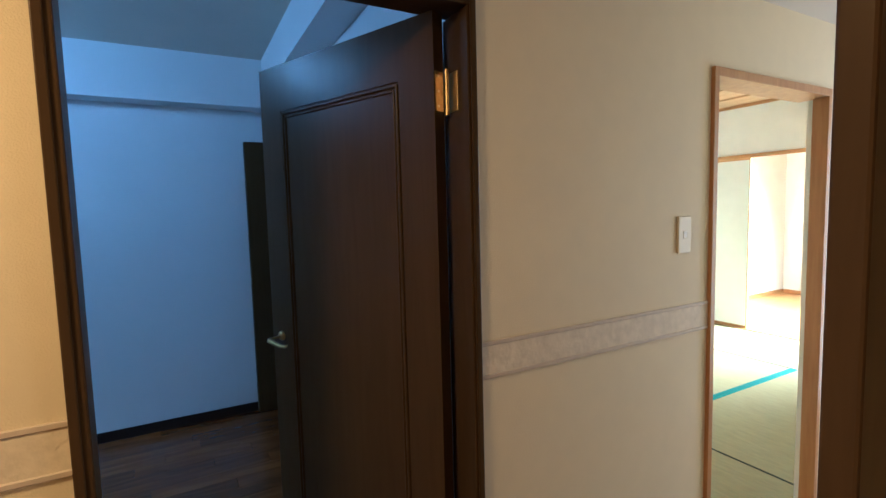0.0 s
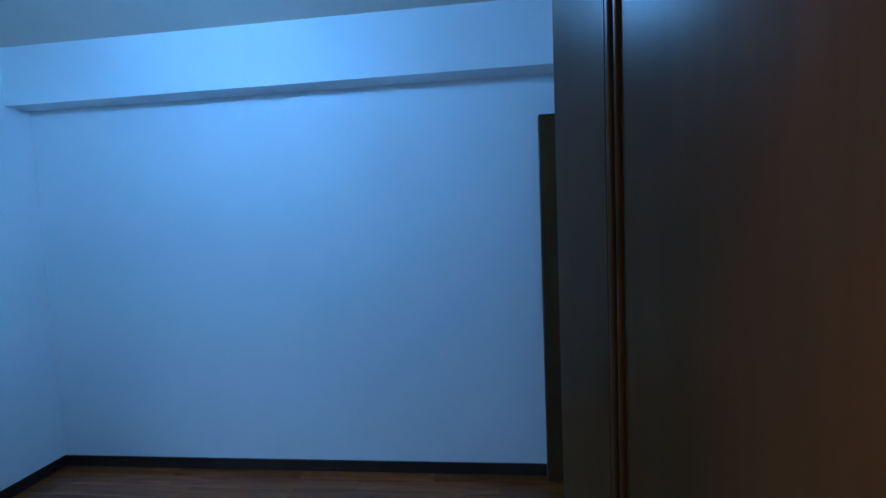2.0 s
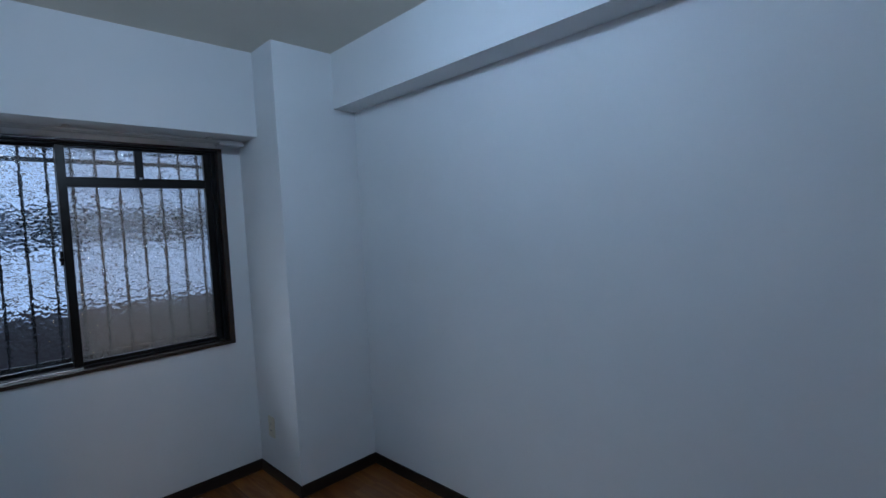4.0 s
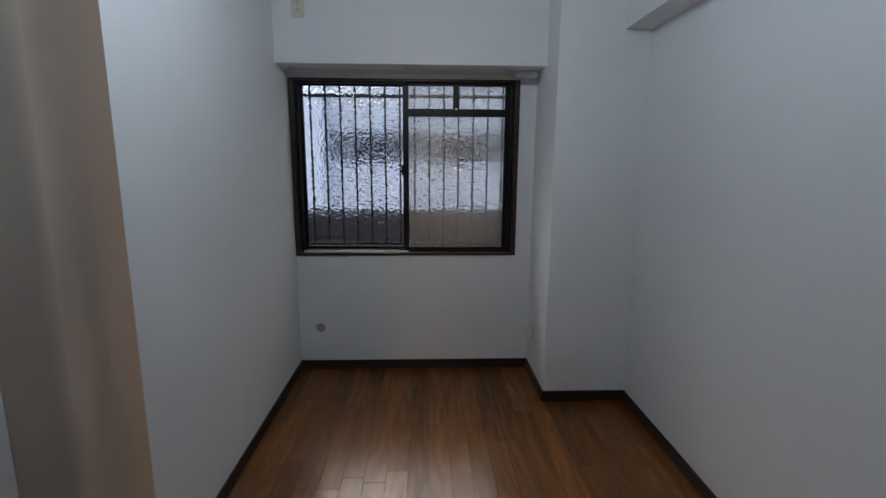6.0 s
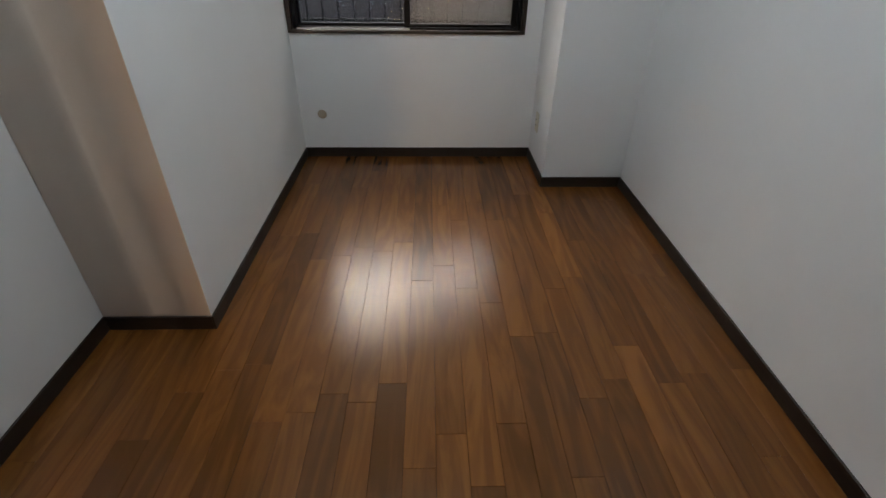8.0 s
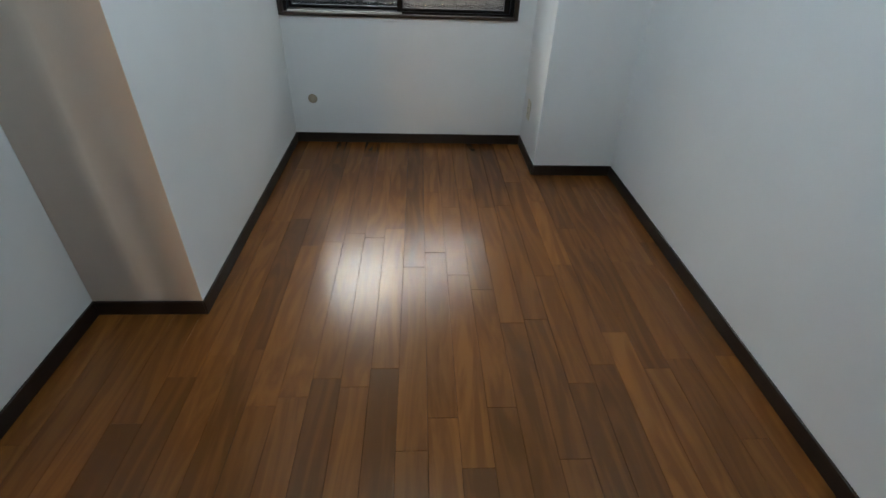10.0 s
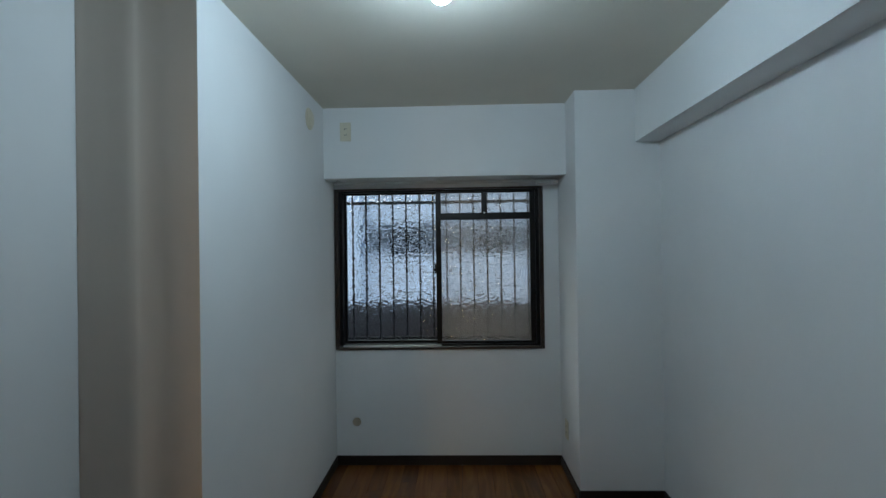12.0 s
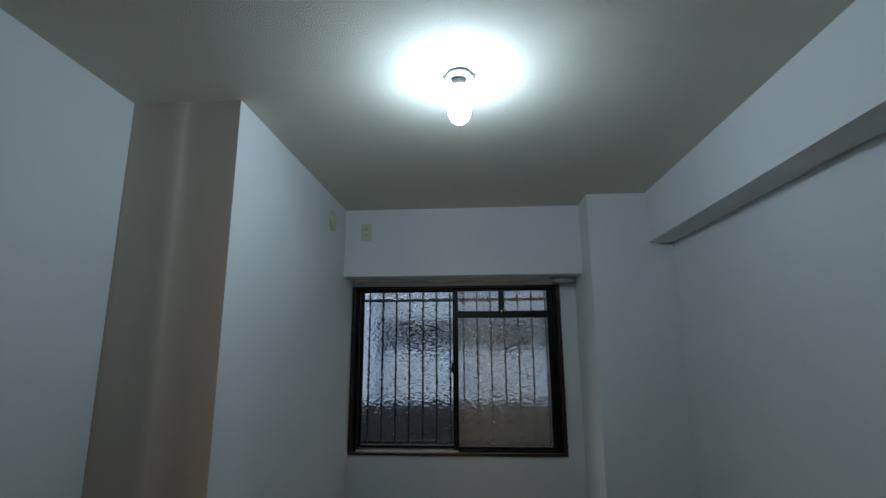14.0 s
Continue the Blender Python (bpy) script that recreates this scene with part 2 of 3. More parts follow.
def tube(a, b, r, r2=None, n=20, bm=None):
    """A rod or cone between two points."""
    bm = bm or bmesh.new()
    a, b = Vector(a), Vector(b)
    d = b - a
    m = Matrix.Translation((a + b) / 2) @ d.to_track_quat("Z", "Y").to_matrix().to_4x4()
    bmesh.ops.create_cone(bm, cap_ends=True, segments=n, radius1=r, radius2=r if r2 is None else r2, depth=d.length, matrix=m)
    return bm


def lathe(profile, n=32, m=None):
    """A turned shape about z from (radius, height) pairs."""
    bm = bmesh.new()
    rings = []
    for r, z in profile:
        rings.append([bm.verts.new((max(r, 1e-5) * math.cos(2 * math.pi * i / n), max(r, 1e-5) * math.sin(2 * math.pi * i / n), z)) for i in range(n)])
    for p, q in zip(rings, rings[1:]):
        for i in range(n):
            bm.faces.new((p[i], p[(i + 1) % n], q[(i + 1) % n], q[i]))
    bm.faces.new(rings[0])
    bm.faces.new(rings[-1])
    bmesh.ops.recalc_face_normals(bm, faces=bm.faces[:])
    if m is not None:
        bmesh.ops.transform(bm, matrix=m, verts=bm.verts[:])
    return bm


def sweep(points, radii, n=12):
    """A bent rod through points with a radius at each."""
    bm = bmesh.new()
    pts = [Vector(p) for p in points]
    rings = []
    for i, p in enumerate(pts):
        d = (pts[min(i + 1, len(pts) - 1)] - pts[max(i - 1, 0)]).normalized()
        side = d.cross(Vector((0, 0, 1)))
        side = side.normalized() if side.length > 1e-3 else Vector((1, 0, 0))
        up = side.cross(d).normalized()
        r = radii[i]
        rings.append([bm.verts.new(p + side * r * math.cos(2 * math.pi * k / n) + up * r * 0.75 * math.sin(2 * math.pi * k / n)) for k in range(n)])
    for p, q in zip(rings, rings[1:]):
        for k in range(n):
            bm.faces.new((p[k], p[(k + 1) % n], q[(k + 1) % n], q[k]))
    bm.faces.new(rings[0])
    bm.faces.new(rings[-1])
    bmesh.ops.recalc_face_normals(bm, faces=bm.faces[:])
    return bm


def part(name, bm, mat, parent=None, label="", smooth=False):
    me = bpy.data.meshes.new(name)
    if smooth:
        for f in bm.faces:
            f.smooth = True
    bm.to_mesh(me)
    bm.free()
    me.materials.append(mat)
    ob = new(name, me)
    if parent is not None:
        ob.parent = parent
    if label:
        ob["label"] = label
    return ob


def thing(name, place, label, category, group="", kind="", turn=0.0):
    ob = new(name)
    ob.empty_display_size = 0.05
    ob.matrix_basis = pose(*place, 0, 0, turn)
    return tagged(ob, label, category, group, kind)


def structure(name, bm, mat, label, category):
    return tagged(part(name, bm, mat), label, category, kind="structure")


def holed(axis, t0, t1, u0, u1, z0, z1, holes):
    """One closed wall slab along x or y, with rectangular holes (u0, u1, z0, z1) cut through it."""
    us = sorted({u0, u1, *(h[0] for h in holes), *(h[1] for h in holes)})
    zs = sorted({z0, z1, *(h[2] for h in holes), *(h[3] for h in holes)})

    def solid(i, k):
        if not (0 <= i < len(us) - 1 and 0 <= k < len(zs) - 1):
            return False
        u, z = (us[i] + us[i + 1]) / 2, (zs[k] + zs[k + 1]) / 2
        return not any(a < u < b and c < z < d for a, b, c, d in holes)

    bm, seen = bmesh.new(), {}

    def vert(i, t, k):
        if (i, t, k) not in seen:
            seen[i, t, k] = bm.verts.new((us[i], t, zs[k]) if axis == "x" else (t, us[i], zs[k]))
        return seen[i, t, k]

    for i in range(len(us) - 1):
        for k in range(len(zs) - 1):
            if not solid(i, k):
                continue
            for t in (t0, t1):
                bm.faces.new([vert(a, t, b) for a, b in ((i, k), (i + 1, k), (i + 1, k + 1), (i, k + 1))])
            for (di, dk), (a, b) in (((-1, 0), ((i, k), (i, k + 1))), ((1, 0), ((i + 1, k), (i + 1, k + 1))),
                                     ((0, -1), ((i, k), (i + 1, k))), ((0, 1), ((i, k + 1), (i + 1, k + 1)))):
                if not solid(i + di, k + dk):
                    bm.faces.new((vert(a[0], t0, a[1]), vert(b[0], t0, b[1]), vert(b[0], t1, b[1]), vert(a[0], t1, a[1])))
    bmesh.ops.recalc_face_normals(bm, faces=bm.faces[:])
    return bm


# ---- the plan of the room ----
W = 2.037            # east wall
XW, XH = -0.415, -0.516   # west wall, room side and hall side
YS = -3.61           # south wall with the closet
H = 2.40             # ceiling
SHAFT = -1.735       # south face of the boxed-in shaft
PX, PY = 1.549, -0.482    # pillar
BH = -0.247          # face of the bulkhead over the window
WX0, WX1, WZ0, WZ1 = 0.003, 1.442, 0.796, 1.908   # window timber frame
DY0, DY1, DYH, DZ = -3.568, -2.722, -2.749, 1.905   # hole for the room door
TY0, TY1, TZ = -5.298, -4.505, 1.842   # hole for the tatami room
CX0, CX1, CZ = 1.318, 1.992, 1.905     # hole for the closet

structure("floor", box((-2.2, -4.4, -0.14), (W + 0.12, 0.12, -0.012)), M_JOINT, "brown wooden plank floor, glossy and worn", "floor")
structure("wall_north", holed("x", 0.0, 0.13, XH, W + 0.12, -0.1, 2.5, [(WX0, WX1, WZ0, WZ1)]), M_PAPER,
          "white papered wall with a wide window", "wall")
structure("wall_east", box((W, -4.4, -0.1), (W + 0.12, 0.0, 2.5)), M_PAPER, "plain white papered wall", "wall")
structure("wall_shaft", boxes(((XH, SHAFT + 0.014, -0.1), (0.0, 0.0, 2.5)), ((-0.0015, SHAFT, -0.1), (0.0, SHAFT + 0.014, 2.5))), M_PAPER,
          "white papered boxed-in shaft beside the window", "wall")


def shaft_face():
    """The paper on the end of the shaft stands off it in one long upright fold."""
    knots = ((0.0, 0.0005), (0.09, 0.0046), (0.186, 0.0098), (0.200, 0.0088), (0.224, 0.0030), (0.242, 0.0010), (0.33, 0.0046), (0.385, 0.0052), (0.42, 0.0022))

    def back(d):
        for (d0, b0), (d1, b1) in zip(knots, knots[1:]):
            if d <= d1:
                k = (d - d0) / (d1 - d0)
                return b0 + (b1 - b0) * k * k * (3 - 2 * k)
        return knots[-1][1]

    bm = bmesh.new()
    cols = []
    for i in range(57):
        d = 0.0015 + i * (-XW - 0.0015) / 56
        cols.append([bm.verts.new((-d, y, z)) for y, z in ((SHAFT + back(d), 0.0), (SHAFT + 0.0003 + 0.6 * back(d), 2.5), (SHAFT + 0.014, 2.5), (SHAFT + 0.014, 0.0))])
    for p, q in zip(cols, cols[1:]):
        for k in range(4):
            f = bm.faces.new((p[k], p[(k + 1) % 4], q[(k + 1) % 4], q[k]))
            f.smooth = k == 0
    bm.faces.new(cols[0])
    bm.faces.new(cols[-1])
    bmesh.ops.recalc_face_normals(bm, faces=bm.faces[:])
    for e in bm.edges:
        e.smooth = len({f.smooth for f in e.link_faces}) == 1
    return bm


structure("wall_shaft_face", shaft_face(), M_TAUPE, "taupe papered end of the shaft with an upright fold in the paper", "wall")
structure("wall_south", holed("x", YS - 0.10, YS, XW, W, -0.1, 2.5, [(CX0, CX1, -0.1, CZ)]), M_PAPER,
          "white papered wall with a closet opening", "wall")
structure("wall_west", holed("y", XW - 0.056, XW, YS - 0.1, SHAFT, -0.1, 2.5, [(DY0, DY1, -0.1, DZ)]), M_PAPER,
          "white papered wall with a doorway", "wall")
structure("pillar", box((PX, PY, -0.1), (W, 0.0, 2.5)), M_PAPER, "white papered pillar in the corner of the room", "pillar")
structure("window_bulkhead", box((0.0, BH, 1.948), (PX, 0.0, 2.5)), M_PAPER, "white papered bulkhead over the window", "bulkhead")
beam = box((1.897, YS, 2.093), (W, PY, 2.5))
for v in beam.verts:
    if v.co.x < 1.9 and v.co.y < -3:
        v.co.x = 1.876
structure("ceiling_beam_east", beam, M_PAPER, "white papered beam along the wall", "beam")
structure("ceiling_beam_south", box((XW, YS, 2.18), (1.897, -3.454, 2.5)), M_PAPER, "white papered beam above the closet", "beam")
structure("ceiling", box((XW, YS, H), (1.897, 0.0, H + 0.12)), M_CEIL, "white embossed paper ceiling", "ceiling")


def skirting(pairs):
    for i, (a, b) in enumerate(pairs):
        structure(f"baseboard_{i + 1}", box((*a, 0.0), (*b, 0.065), 0.002, 1), M_BASE, "dark brown wooden baseboard", "baseboard")


S = 0.009
skirting([
    ((0.0, -S), (PX, 0.0)), ((0.0, SHAFT - S), (S, -S)), ((XW + S, SHAFT - S), (0.0, SHAFT + 0.0004)),
    ((PX - S, PY - S), (PX, -S)), ((PX, PY - S), (W - S, PY)), ((W - S, YS + 0.03), (W, PY)),
    ((XW, -2.70), (XW + S, SHAFT)), ((XW, YS), (CX0 - 0.04, YS + S)),
])

# closet behind the south wall
structure("closet_shell", boxes(((0.6, -4.36, -0.1), (W, -4.30, 2.5)), ((0.6, -4.30, -0.1), (0.66, YS - 0.1, 2.5)),
                                ((0.66, -4.30, 2.2), (W, YS - 0.1, 2.3)), ((0.66, -4.30, -0.1), (W, YS - 0.1, 0.0))), M_PAPER,
          "pale papered inside of the closet", "closet")
rail = thing("closet_rail", (W, -3.86, 1.65), "short brown wooden batten on the closet side wall", "batten")
part("batten", box((-0.022, -0.40, 0.0), (-0.001, 0.0, 0.06), 0.002), M_PINEH, rail)
structure("closet_frame", boxes(((CX0 - 0.004, YS - 0.104, 0.0), (CX0 + 0.018, YS + 0.006, CZ)), ((CX1 - 0.018, YS - 0.104, 0.0), (CX1 + 0.004, YS + 0.006, CZ)),
                                ((CX0 + 0.018, YS - 0.104, CZ - 0.025), (CX1 - 0.018, YS + 0.006, CZ + 0.003)), bevel=0.002), M_DARK,
          "dark wooden closet opening frame", "frame")

# folded closet door, standing out from the wall
fold = thing("closet_door", (1.985, YS, 0.0), "dark brown folding closet door, folded open", "closet door")
for name, x0, x1 in (("inner_leaf", -0.030, -0.006), ("outer_leaf", 0.000, 0.024)):
    part(name, box((x0, 0.010, 0.012), (x1, 0.283, 1.880), 0.006, 3), M_DARK, fold)
part("knob", lathe([(0.0, 0.0), (0.008, 0.0), (0.007, 0.010), (0.016, 0.016), (0.017, 0.022), (0.012, 0.028), (0.0, 0.030)], 20,
                   Matrix.Translation((-0.030, 0.106, 0.878)) @ pose(0, 0, 0, 0, -90, 0)), M_BRASS, fold, "small brass knob", True)
for z in (0.25, 0.95, 1.65):
    part("hinge", tube((-0.003, 0.283, z - 0.03), (-0.003, 0.283, z + 0.03), 0.004, n=10), M_STEEL, fold)

# ---- hall ----
HW = -2.06   # far side of the hall
hall_wall = structure("wall_hall", holed("y", XH, XW - 0.056, -8.4, SHAFT, -0.1, 2.5,
                      [(TY0, TY1, -0.1, TZ), (DY0, DYH, -0.1, DZ)]), M_HALL, "cream papered hall wall with a relief border", "wall")
structure("wall_hall_tatami_side", holed("y", XW - 0.056, XW, -8.4, YS - 0.1, -0.1, 2.5, [(TY0 - 0.06, TY1, -0.1, TZ)]), M_PLASTER,
          "pale plaster wall of the tatami room", "wall")
structure("wall_hall_north", box((HW, -1.30, -0.1), (XH, -1.20, 2.5)), M_HALL, "cream papered hall end wall", "wall")
structure("wall_hall_west", box((HW - 0.1, -6.5, -0.1), (HW, -1.20, 2.5)), M_HALL, "cream papered hall wall", "wall")
structure("wall_hall_south", box((HW, -6.5, -0.1), (XH, -6.4, 2.5)), M_HALL, "cream papered hall end wall", "wall")
structure("ceiling_hall", box((HW, -6.4, 2.105), (XH, -1.30, 2.2)), M_CEIL, "white embossed paper hall ceiling", "ceiling")
structure("floor_hall", box((HW, -6.4, -0.1), (XH, -1.30, -0.004)), M_PLANK, "brown wooden hall floor", "floor")
for i, (a, b) in enumerate((((TY1 + 0.0), DY0), (DYH, SHAFT + 0.4), (-6.4, TY0))):
    structure(f"border_{i + 1}", box((XH - 0.003, min(a, b) - 0.0, 0.972), (XH, max(a, b), 1.046)), M_BORDER, "cream relief paper border", "border")
    structure(f"trim_upper_{i + 1}", box((XH - 0.006, min(a, b), 1.046), (XH, max(a, b), 1.058), 0.002, 1), M_EDGE, "beige edging of the border", "trim")
    structure(f"trim_lower_{i + 1}", box((XH - 0.006, min(a, b), 0.960), (XH, max(a, b), 0.972), 0.002, 1), M_EDGE, "beige edging of the border", "trim")
    structure(f"baseboard_hall_{i + 1}", box((XH - S, min(a, b), 0.0), (XH, max(a, b), 0.065), 0.002, 1), M_BASE, "dark brown wooden baseboard", "baseboard")

# door frame: jambs, head and casings of one dark wood
structure("door_frame_1", boxes(
    ((XH - 0.010, DY0, 0.0), (XW + 0.008, DY0 + 0.020, DZ - 0.036)),
    ((XH - 0.010, -2.776, 0.0), (-0.468, DYH, DZ - 0.036)), ((-0.468, -2.736, 0.0), (XW + 0.008, DY1, DZ - 0.036)),
    ((XH - 0.010, DY0, DZ - 0.036), (-0.468, DYH, DZ)), ((-0.468, DY0, DZ - 0.030), (XW + 0.008, DY1, DZ)),
    ((XH - 0.016, DY0 - 0.002, 0.0), (XH - 0.010, DY0 + 0.014, DZ + 0.004)), ((XH - 0.016, -2.764, 0.0), (XH - 0.010, DYH + 0.002, DZ + 0.004)),
    bevel=0.003), M_DARK, "dark stained wooden door frame", "door frame")

# the room door, standing open into the room; local x runs from the hinge to the free edge, -y is the room side
DL = 0.757
door = thing("door_1", (-0.454, -3.4945, 0.0), "dark brown panelled wooden door, standing open", "door", kind="structure",
             turn=math.degrees(math.atan2(0.3005, 0.6947)))
DT = 0.038
PZ0, PZ1, PA, PB = 0.20, 1.726, 0.118, 0.644
part("door_leaf", boxes(((0.0, -DT, 0.012), (PA, 0.0, 1.873)), ((PB, -DT, 0.012), (DL, 0.0, 1.873)),
                        ((PA, -DT, PZ1), (PB, 0.0, 1.873)), ((PA, -DT, 0.012), (PB, 0.0, PZ0))), M_DARK, door)
part("panel", box((PA, -DT + 0.004, PZ0), (PB, -0.004, PZ1)), M_DARK, door)


def moulding(inset, wide, proud, side):
    a, b, c, d = PA + inset, PB - inset, PZ0 + inset, PZ1 - inset
    y0, y1 = (-0.009, proud) if side > 0 else (-DT - proud, -DT + 0.009)
    return boxes(((a, y0, c), (a + wide, y1, d)), ((b - wide, y0, c), (b, y1, d)), ((a + wide, y0, d - wide), (b - wide, y1, d)),
                 ((a + wide, y0, c), (b - wide, y1, c + wide)), bevel=0.0025)


for side in (1, -1):
    part("moulding", moulding(0.004, 0.009, 0.003, side), M_DARK, door)
    part("moulding", moulding(0.017, 0.007, 0.001, side), M_DARK, door)
for side in (1, -1):
    y = 0.0 if side > 0 else -DT
    hx = DL - 0.055
    rose = part("rosette", lathe([(0.0, 0.0), (0.017, 0.0), (0.017, 0.004), (0.013, 0.009), (0.008, 0.012), (0.0, 0.012)], 28,
                                 Matrix.Translation((hx, y, 0.972)) @ pose(0, 0, 0, -90 * side, 0, 0)), M_BRASS, door, "brass rosette", True)
    lever = sweep([(hx, y, 0.972), (hx, y + side * 0.036, 0.970), (hx - 0.002, y + side * 0.050, 0.968), (hx - 0.012, y + side * 0.056, 0.968),
                   (hx - 0.034, y + side * 0.055, 0.963), (hx - 0.062, y + side * 0.050, 0.957), (hx - 0.080, y + side * 0.045, 0.956), (hx - 0.088, y + side * 0.042, 0.961)],
                  [0.006, 0.006, 0.009, 0.010, 0.009, 0.008, 0.007, 0.004])
    part("lever", lever, M_BRASS, door, "curved brass lever handle", True)
to_door = door.matrix_basis.inverted()
for z in (1.684, 0.25):
    part("hinge", box((-0.0022, -DT + 0.002, z - 0.048), (0.0005, -0.004, z + 0.048), 0.0005, 1), M_BRASS, door, "brass butt hinge")
    plate = box((-0.478, DY0 + 0.0198, z - 0.048), (-0.432, DY0 + 0.0225, z + 0.048), 0.0005, 1)
    bmesh.ops.transform(plate, matrix=to_door, verts=plate.verts[:])
    part("hinge", plate, M_BRASS, door, "brass butt hinge")
    part("hinge_pin", tube((-0.008, -DT - 0.003, z - 0.056), (-0.008, -DT - 0.003, z + 0.056), 0.0055, n=12), M_BRASS, door, "brass hinge pin")
    for dz in (-0.036, 0.0, 0.036):
        part("screw", tube((-0.0035, -0.014, z + dz), (-0.0015, -0.014, z + dz), 0.0035, n=10), M_STEEL, door)

# light switch on the hall wall
switch = thing("light_switch", (XH, -4.368, 1.291), "ivory wall switch plate with a small white button", "switch", turn=0)
part("plate", box((-0.008, -0.032, -0.060), (0.0, 0.032, 0.060), 0.003), M_PLASTIC, switch)
part("button", box((-0.0098, -0.009, -0.011), (-0.006, 0.009, 0.011), 0.001), M_WHITEP, switch)

# a dark door standing open in the hall
structure("wall_hall_partition", box((HW, -4.31, -0.1), (-1.300, -4.23, 2.105)), M_HALL, "cream papered hall partition beside an open door", "wall")
hd = thing("hall_door", (-1.312, -4.225, 0.0), "dark brown wooden hall door, standing open", "door", turn=90)
part("leaf", box((0.0, -0.034, 0.012), (0.745, 0.0, 2.03), 0.004), M_DARK, hd)
part("panel", box((0.12, -0.002, 0.25), (0.62, 0.004, 1.85), 0.003), M_DARK, hd)
for z in (0.25, 1.80):
    part("hinge", tube((-0.002, 0.006, z - 0.05), (-0.002, 0.006, z + 0.05), 0.0055, n=12), M_BRASS, hd, "brass hinge")

# ---- tatami room ----
TS = -8.26
TE = 2.75
structure("floor_tatami", box((XW, TS - 2.75, -0.12), (TE, -4.36, -0.035)), M_JOINT, "tatami mat floor", "floor")
structure("wall_tatami_east", box((TE, TS - 2.8, -0.1), (TE + 0.1, -4.36, 2.55)), M_PLASTER, "pale plaster wall", "wall")
structure("wall_tatami_north", box((XW, -4.46, -0.1), (TE, -4.36, 2.55)), M_PLASTER, "pale plaster wall", "wall")
structure("wall_tatami_south", holed("x", TS - 0.1, TS, XW, TE, -0.1, 2.55, [(XW + 0.1, 2.65, -0.1, 1.875)]), M_PLASTER,
          "pale plaster wall over wide sliding doors", "wall")
structure("trim_kamoi", box((XW, TS, 1.855), (TE, TS + 0.02, 1.895), 0.002, 1), M_PINEH, "light wooden lintel rail", "trim")
structure("trim_cornice", box((XW, TS, 2.395), (TE, TS + 0.03, 2.425), 0.002, 1), M_PINEH, "light wooden ceiling moulding", "trim")
cb = []
for i in range(9):
    cb.append(((XW, TS + i * 0.45, 2.425), (TE, TS + i * 0.45 + 0.444, 2.435)))
    cb.append(((XW, TS + i * 0.45 - 0.012, 2.409), (TE, TS + i * 0.45 + 0.012, 2.425)))
cb.append(((XW, TS, 2.435), (TE, -4.36, 2.5)))
structure("ceiling_tatami", boxes(*cb), M_BOARD, "cedar board ceiling", "ceiling")
fus = thing("sliding_door", (1.41, TS - 0.05, 0.0), "white paper sliding door in a thin wooden frame", "sliding door")
part("paper", box((0.02, -0.008, 0.03), (0.88, 0.010, 1.84)), M_FUSUMA, fus)
for a, b in (((0.008, -0.012, 0.0), (0.02, 0.014, 1.86)), ((0.88, -0.012, 0.0), (0.90, 0.014, 1.86)), ((0.02, -0.012, 0.0), (0.88, 0.014, 0.03)),
             ((0.02, -0.012, 1.84), (0.88, 0.014, 1.86))):
    part("frame_bar", box(a, b, 0.002, 1), M_PINE, fus)
structure("trim_sill", box((XW, TS - 0.1, -0.03), (TE, TS, 0.004), 0.002, 1), M_PINEH, "light wooden door track", "trim")
# bright veranda beyond
structure("wall_veranda_south", box((XW, -11.04, -0.1), (2.34, -10.94, 2.55)), M_PLASTER, "white veranda wall", "wall")
structure("wall_veranda_east", box((2.34, -11.04, -0.1), (2.44, TS - 0.1, 2.55)), M_PLASTER, "white veranda wall", "wall")
structure("wall_veranda_west", holed("y", XW - 0.1, XW, -11.04, TS - 0.1, -0.1, 2.55, [(-10.6, -8.6, 0.1, 2.1)]), M_PLASTER, "white veranda wall with a window", "wall")
structure("ceiling_veranda", box((XW, -11.04, 2.4), (2.44, TS - 0.1, 2.5)), M_PLASTER, "white veranda ceiling", "ceiling")
structure("floor_veranda", box((XW, -10.94, -0.034), (2.34, TS - 0.1, 0.0)), M_PINEH, "pale wooden veranda floor", "floor")
structure("trim_veranda", boxes(((2.325, -10.94, 0.0), (2.34, TS - 0.1, 0.05)), ((XW, -10.94, 0.0), (2.325, -10.925, 0.05))), M_PINEH, "light wooden skirting", "trim")
# opening frame of light cedar
structure("door_frame_2", boxes(
    ((XH - 0.014, TY0, 0.0), (XH + 0.046, TY0 + 0.024, TZ - 0.03)), ((XH - 0.014, TY1 - 0.024, 0.0), (XW + 0.01, TY1, TZ - 0.03)),
    ((XH - 0.014, TY0, TZ - 0.03), (XW + 0.01, TY1, TZ)), ((XH - 0.014, TY0 + 0.024, -0.02), (XW + 0.01, TY1 - 0.024, 0.006)),
    bevel=0.002), M_PINE, "light reddish cedar opening frame", "door frame")

